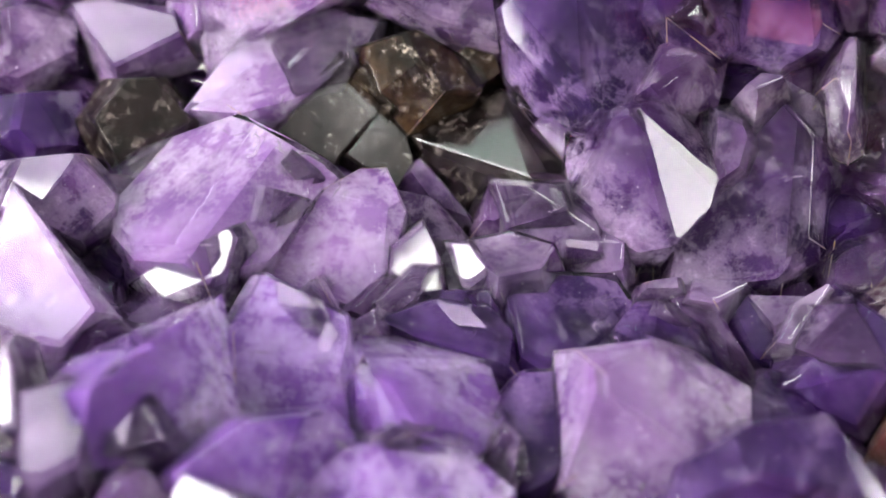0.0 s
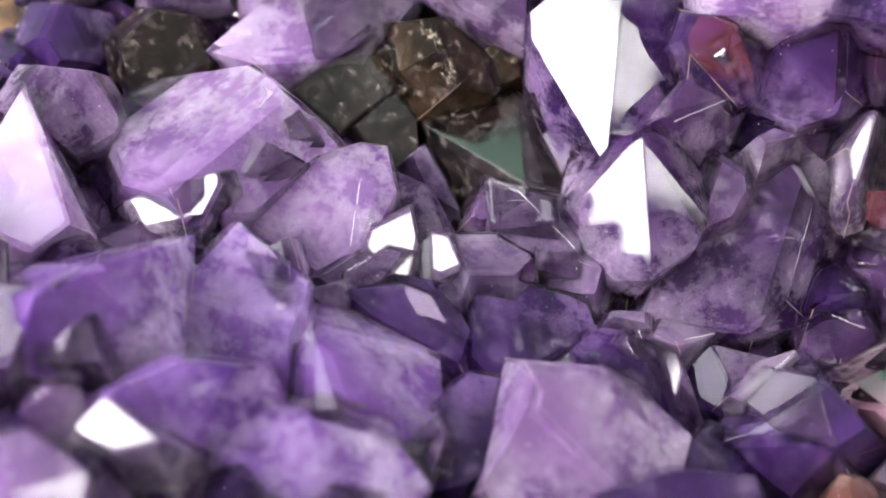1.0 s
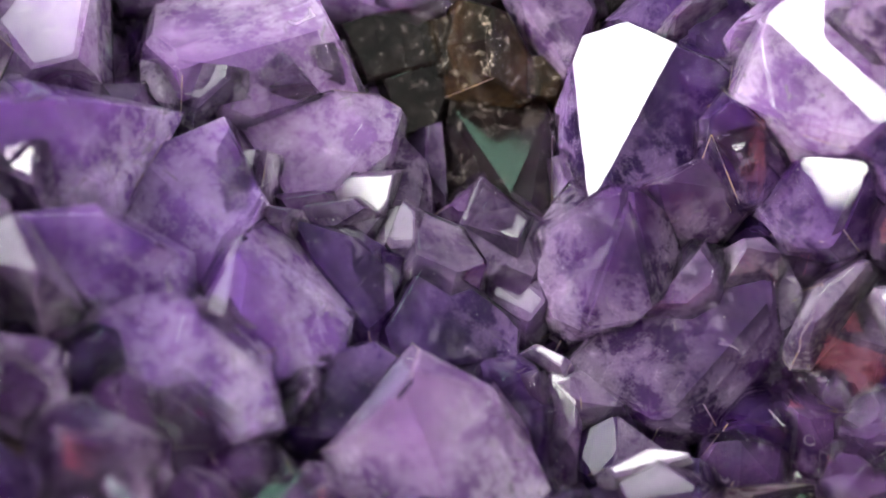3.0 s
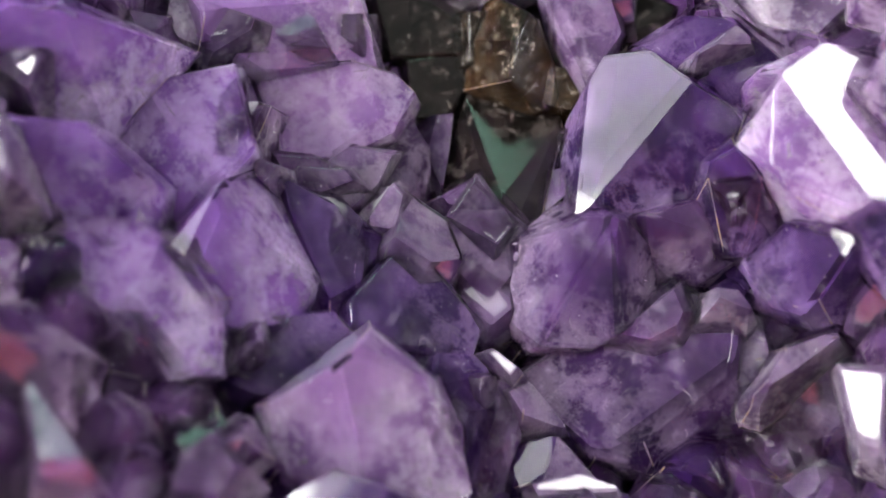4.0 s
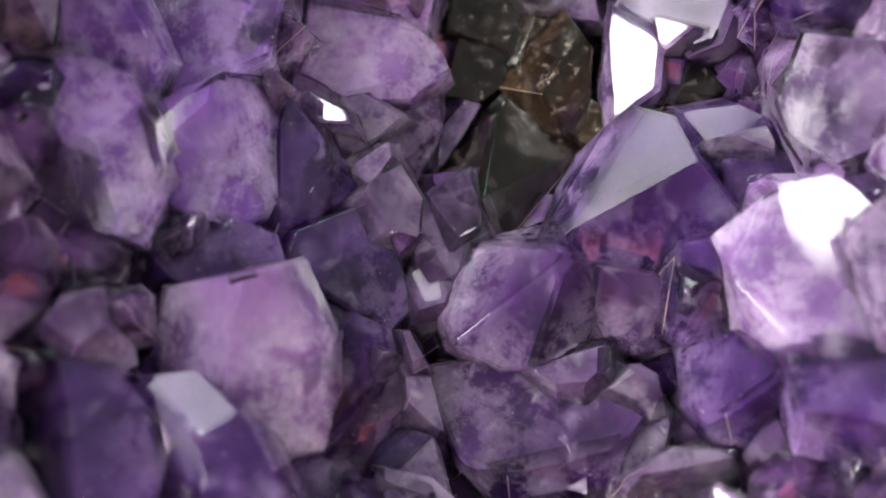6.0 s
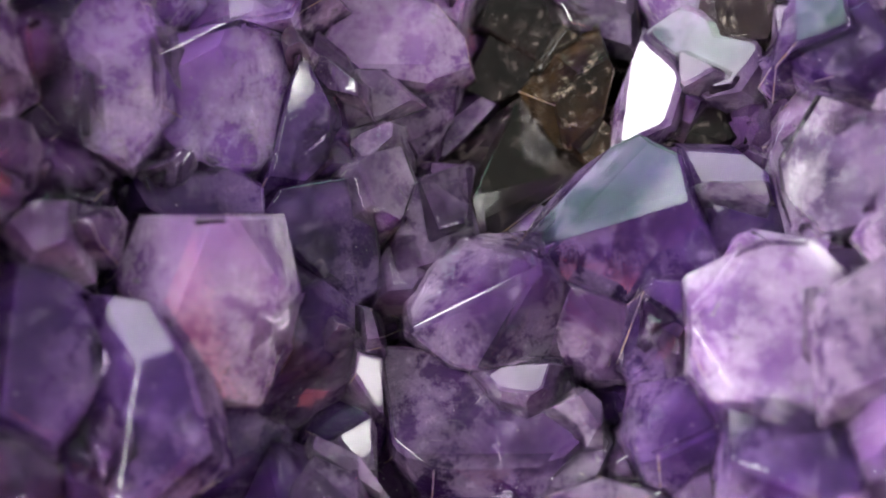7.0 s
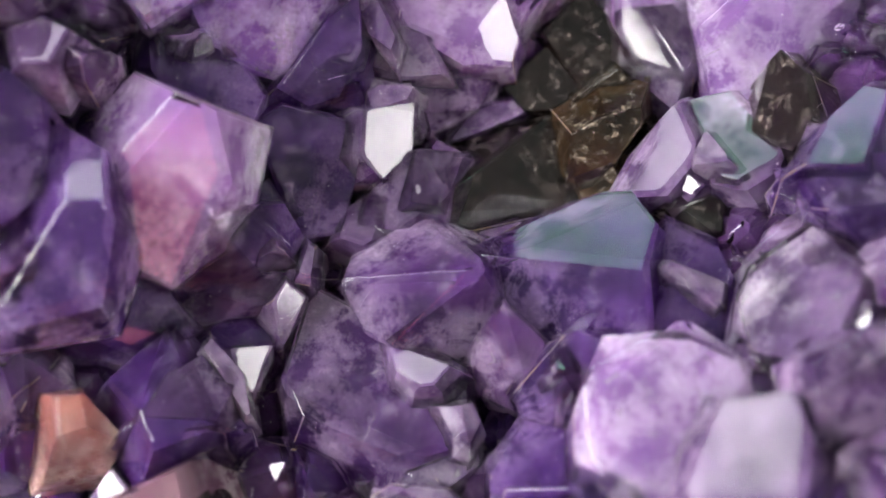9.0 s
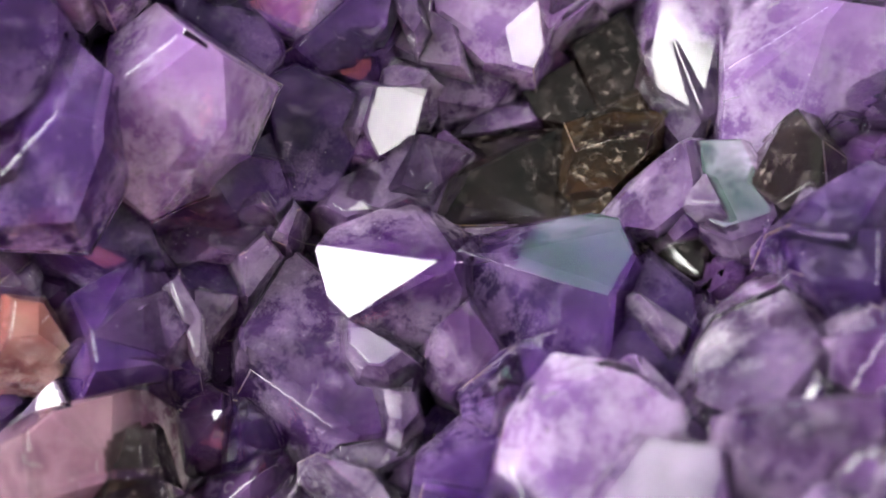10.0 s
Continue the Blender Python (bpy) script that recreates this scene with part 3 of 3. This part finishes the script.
crystal("clear", (10.7, 27.9, 15.1), -173, 88, [(76, 24.1, 0.00)], [(-25, 0.5), (-19, 0.5), (96, 2.0), (174, 0.7), (60, 2.4), (240, 3.8), (300, 2.6)])
crystal("clear", (54.5, -26.4, 9.2), 170, 77, [(-39, 26.8, 0.00)], [(-100, 4.2), (-7, 1.7), (25, 3.0), (151, 1.8), (60, 5.0), (300, 4.4)])
crystal("clear", (42.7, 6.7, 12.2), -174, 78, [(14, 13.1, -0.00)], [(-167, 1.3), (-7, 0.6), (-4, 0.6), (155, 1.5), (60, 5.2), (120, 4.3), (240, 4.6), (300, 4.6)])
crystal("clear", (20.2, -17.0, 6.4), 120, 80, [(16, 7.7, 0.00)], [(-86, 0.5), (10, 2.1), (100, 0.5), (160, 1.9), (60, 1.8)])
crystal("clear", (20.5, -22.0, 7.8), -173, 80, [(-95, 21.0, -0.00)], [(-121, 0.7), (-66, 1.4), (35, 0.7), (140, 1.5), (0, 1.5), (180, 1.8)])
crystal("clear", (-11.0, -36.8, 21.3), 27, 81, [(-79, 24.2, 0.00)], [(-77, 0.8), (-32, 2.1), (81, 0.9), (111, 1.0), (179, 2.4)])
crystal("grey", (23.7, 16.8, 12.9), -141, 71, [(-136, 11.7, -0.00)], [(-105, 2.0), (-5, 1.7), (61, 1.9), (164, 1.8), (120, 2.9), (300, 2.9)])
crystal("clear", (32.7, 7.3, 10.5), 143, 78, [(63, 21.9, -0.00)], [(-151, 1.4), (-49, 0.9), (80, 1.1), (130, 0.9), (0, 2.2)])
crystal("clear", (1.2, -35.9, 18.3), 84, 67, [(67, 14.1, 0.00)], [(-125, 0.6), (3, 0.7), (50, 0.6), (176, 0.8), (120, 1.5), (300, 1.5)])
crystal("grey", (-10.7, -18.3, 8.5), -25, 84, [(-88, 20.2, 0.00)], [(-165, 3.1), (-59, 1.5), (-29, 1.3), (89, 2.9), (135, 1.1)])
crystal("grey", (29.2, -44.1, 20.6), 148, 69, [(-120, 17.4, 0.00)], [(-152, 4.7), (-98, 2.4), (-63, 3.2), (33, 4.7), (93, 2.1), (107, 2.4)])
crystal("grey", (10.1, -48.8, 27.5), 111, 76, [(-92, 15.6, -0.00)], [(-139, 2.4), (-62, 2.7), (13, 2.6), (85, 2.8), (179, 2.4)])
crystal("mid", (10.4, -47.3, 26.1), 49, 78, [(-45, 32.5, -0.00)], [(-60, 2.8), (-1, 1.3), (78, 3.3), (174, 1.3), (120, 3.6), (240, 4.5)])
crystal("mid", (7.0, -14.3, 5.9), -22, 81, [(-41, 28.6, 0.00)], [(-77, 0.8), (20, 1.1), (142, 0.7), (60, 1.7), (180, 1.8), (240, 2.0)])
crystal("mid", (1.4, -56.1, 38.8), 109, 65, [(-172, 13.7, -0.00)], [(-115, 1.5), (-46, 2.8), (88, 1.1), (0, 4.9), (180, 6.5)])
crystal("mid", (-1.3, 23.4, 7.4), -58, 69, [(-32, 23.2, 0.00)], [(-127, 1.3), (-36, 2.8), (52, 1.3), (151, 2.8), (0, 2.9)])
crystal("clear", (-25.6, -2.7, 5.2), -52, 79, [(-116, 20.8, 0.00)], [(-73, 1.1), (51, 2.1), (137, 1.3), (0, 3.5), (180, 4.0), (240, 4.0)])
crystal("clear", (-36.6, -36.0, 27.2), 15, 79, [(-113, 25.9, 0.00)], [(-87, 1.6), (22, 2.0), (138, 1.5), (60, 3.2), (180, 3.6)])
crystal("grey", (23.6, 17.5, 13.2), -140, 70, [(-135, 12.4, 0.00)], [(-119, 1.5), (-59, 2.6), (64, 1.5), (113, 2.4), (0, 4.3), (180, 4.4)])
crystal("orange", (47.3, -33.8, 10.6), 114, 65, [(-12, 16.7, 2.03), (112, 28.3, 1.75), (25, 52.5, 1.60)], [(-153, 4.1), (-57, 3.3), (28, 3.7), (87, 4.0), (155, 2.6)])
crystal("grey", (-7.1, 37.2, 18.3), -91, 71, [(-147, 8.0, -0.00)], [(-94, 3.2), (21, 1.6), (24, 1.6), (162, 2.6), (60, 4.6), (120, 5.5)])
crystal("grey", (22.8, 17.5, 12.6), -148, 71, [(-159, 12.0, -0.00)], [(-90, 2.6), (-5, 3.0), (76, 2.5), (180, 3.0), (120, 4.4)])
crystal("grey", (29.1, 0.1, 8.3), -158, 76, [(-91, 9.6, -0.00)], [(-60, 2.5), (-26, 1.7), (16, 1.8), (62, 2.9), (175, 1.8)])
crystal("clear", (1.6, -36.1, 18.9), 74, 68, [(36, 15.5, 0.00)], [(-147, 0.3), (-41, 0.9), (41, 0.3), (69, 0.5), (0, 0.8), (120, 1.3)])
crystal("grey", (39.2, -23.8, 9.8), 154, 68, [(-165, 4.8, -0.00)], [(-122, 3.0), (-98, 3.9), (21, 3.5), (89, 4.4), (151, 4.8)])
crystal("grey", (5.0, -6.0, 4.4), 155, 82, [(171, 10.1, 0.00)], [(-166, 3.7), (-86, 2.7), (15, 3.7), (82, 2.5), (120, 5.1)])
crystal("clear", (-3.0, -14.3, 6.6), 180, 83, [(-143, 20.2, -0.00)], [(-165, 1.3), (-74, 2.6), (35, 1.2), (91, 2.4), (0, 2.8), (240, 2.8)])
crystal("clear", (-14.8, -23.1, 12.5), 132, 89, [(-128, 23.0, -0.00)], [(-119, 1.0), (-72, 0.9), (6, 1.1), (119, 0.9), (60, 1.8), (180, 2.0)])
crystal("grey", (-22.0, -23.4, 13.5), 75, 81, [(-163, 14.8, 0.00)], [(-138, 4.0), (-74, 3.2), (-23, 2.9), (29, 3.8), (135, 3.2)])
crystal("grey", (-21.3, -24.2, 14.0), 62, 84, [(-141, 16.0, 0.00)], [(-170, 2.6), (-88, 4.3), (-41, 3.4), (37, 2.9), (69, 3.8)])
crystal("grey", (-43.9, -36.1, 29.3), 58, 71, [(178, 16.6, 0.00)], [(-174, 2.9), (-75, 5.5), (-5, 2.8), (110, 5.3), (60, 7.7), (240, 6.6)])
crystal("clear", (-49.8, -32.6, 27.1), 43, 78, [(-155, 26.5, -0.00)], [(-175, 0.5), (-95, 4.4), (5, 0.5), (19, 1.1), (60, 4.9), (120, 5.9), (300, 4.3)])
crystal("grey", (-29.8, -7.6, 6.7), 50, 83, [(170, 17.3, -0.00)], [(-96, 2.4), (-54, 3.1), (79, 2.7), (130, 3.2), (0, 7.0), (180, 7.2)])
crystal("smoky", (52.8, -17.4, 10.3), 163, 61, [(-83, 9.3, 0.00)], [(-112, 2.7), (-21, 3.0), (63, 2.7), (159, 3.0), (120, 4.3), (300, 4.0)])
crystal("clear", (-5.8, 25.1, 11.2), -86, 71, [(-98, 14.6, 0.00)], [(-102, 1.7), (5, 1.3), (142, 1.2), (60, 3.4), (180, 2.5), (300, 2.5)])
crystal("grey", (29.3, 34.7, 30.7), -119, 67, [(-69, 8.8, 0.00)], [(-162, 5.0), (-97, 6.1), (7, 4.9), (93, 5.1), (119, 4.8)])
crystal("clear", (27.6, 31.6, 24.2), -172, 80, [(77, 24.3, 0.00)], [(-101, 0.8), (42, 1.0), (57, 0.8), (133, 1.8), (0, 2.6), (180, 3.0), (300, 2.5)])
crystal("clear", (-21.6, -54.8, 44.7), 84, 77, [(-126, 25.2, 0.00)], [(-150, 1.2), (-61, 2.6), (35, 1.2), (103, 2.5), (0, 2.6)])

# the brown rock under the crystals, thick, with a lumpy top
def matrix():
    bm = bmesh.new()
    n = 60
    top = [[None] * n for _ in range(n)]
    low = [[None] * n for _ in range(n)]
    for i in range(n):
        for j in range(n):
            u, v = 2 * i / (n - 1) - 1, 2 * j / (n - 1) - 1
            reach = 76 + 7 * noise.noise((u * 1.7, v * 1.7, 2.2))
            x, y = reach * u * math.sqrt(1 - v * v / 2) - 2, reach * v * math.sqrt(1 - u * u / 2) - 2
            rise = 2.2 * noise.noise((x * 0.12, y * 0.12, 0.3)) + 1.0 * noise.noise((x * 0.35, y * 0.35, 4.1))
            top[i][j] = bm.verts.new(Vector((x, y, bowl(x, y) - 13.5 + rise)) * MM)
            low[i][j] = bm.verts.new(Vector((x, y, -24 + 0.4 * rise)) * MM)
    for i in range(n - 1):
        for j in range(n - 1):
            bm.faces.new((top[i][j], top[i + 1][j], top[i + 1][j + 1], top[i][j + 1]))
            bm.faces.new((low[i][j], low[i][j + 1], low[i + 1][j + 1], low[i + 1][j]))
    for i in range(n - 1):
        bm.faces.new((top[i][0], low[i][0], low[i + 1][0], top[i + 1][0]))
        bm.faces.new((top[i + 1][n - 1], low[i + 1][n - 1], low[i][n - 1], top[i][n - 1]))
        bm.faces.new((top[0][i + 1], low[0][i + 1], low[0][i], top[0][i]))
        bm.faces.new((top[n - 1][i], low[n - 1][i], low[n - 1][i + 1], top[n - 1][i + 1]))
    for f in bm.faces:
        f.smooth = True
    return part("matrix", bm, matrix_rock(), cluster, "brown iron-stained rock under the crystals")


matrix()

# smaller points that fill the hollows between the large ones
TAKEN = [ob.location / MM for ob in cluster.children if ob.name.startswith("crystal")]
rng = random.Random(7)
for i in range(-11, 11):
    for j in range(-10, 10):
        x, y = i * 6.2 + rng.uniform(-2, 2), j * 6.2 + rng.uniform(-2, 2)
        if math.hypot(x + 2, y + 2) > 68:
            continue
        near = min((Vector((x, y)) - p.xy).length for p in TAKEN)
        z = bowl(x, y) - (5.0 if near < 9 else 1.5) + rng.uniform(-1, 1) - (2.5 if math.hypot(x + 6, y - 8) < 15 else 0)
        pit = math.hypot(x + 6, y - 8) < 15
        r = rng.uniform(3.2, 5.2) * (1.5 if near > 10 else 1)
        spin, off = rng.uniform(0, 60), [rng.uniform(-0.7, 0.9) for _ in range(6)]
        tilt = Vector((-x * 0.5 + rng.uniform(-18, 18), -y * 0.5 + rng.uniform(-18, 18), 60)).normalized()
        kind = "smoky" if pit else rng.choice(["deep", "mid", "mid", "mid", "pale", "grey"])
        crystal(kind, (x, y, z - r), math.degrees(math.atan2(tilt.y, tilt.x)), math.degrees(math.asin(tilt.z)),
                [(spin + 60 * k, 51.8 if k % 2 else 47, r * 0.78 + off[k]) for k in range(6)], [(spin + 60 * k, r) for k in range(6)], depth=11)


def motions():
    walk(cluster, [(t, pose(0, 0, 0, 0, 0, -a)) for t, a in TURNS])


motions()
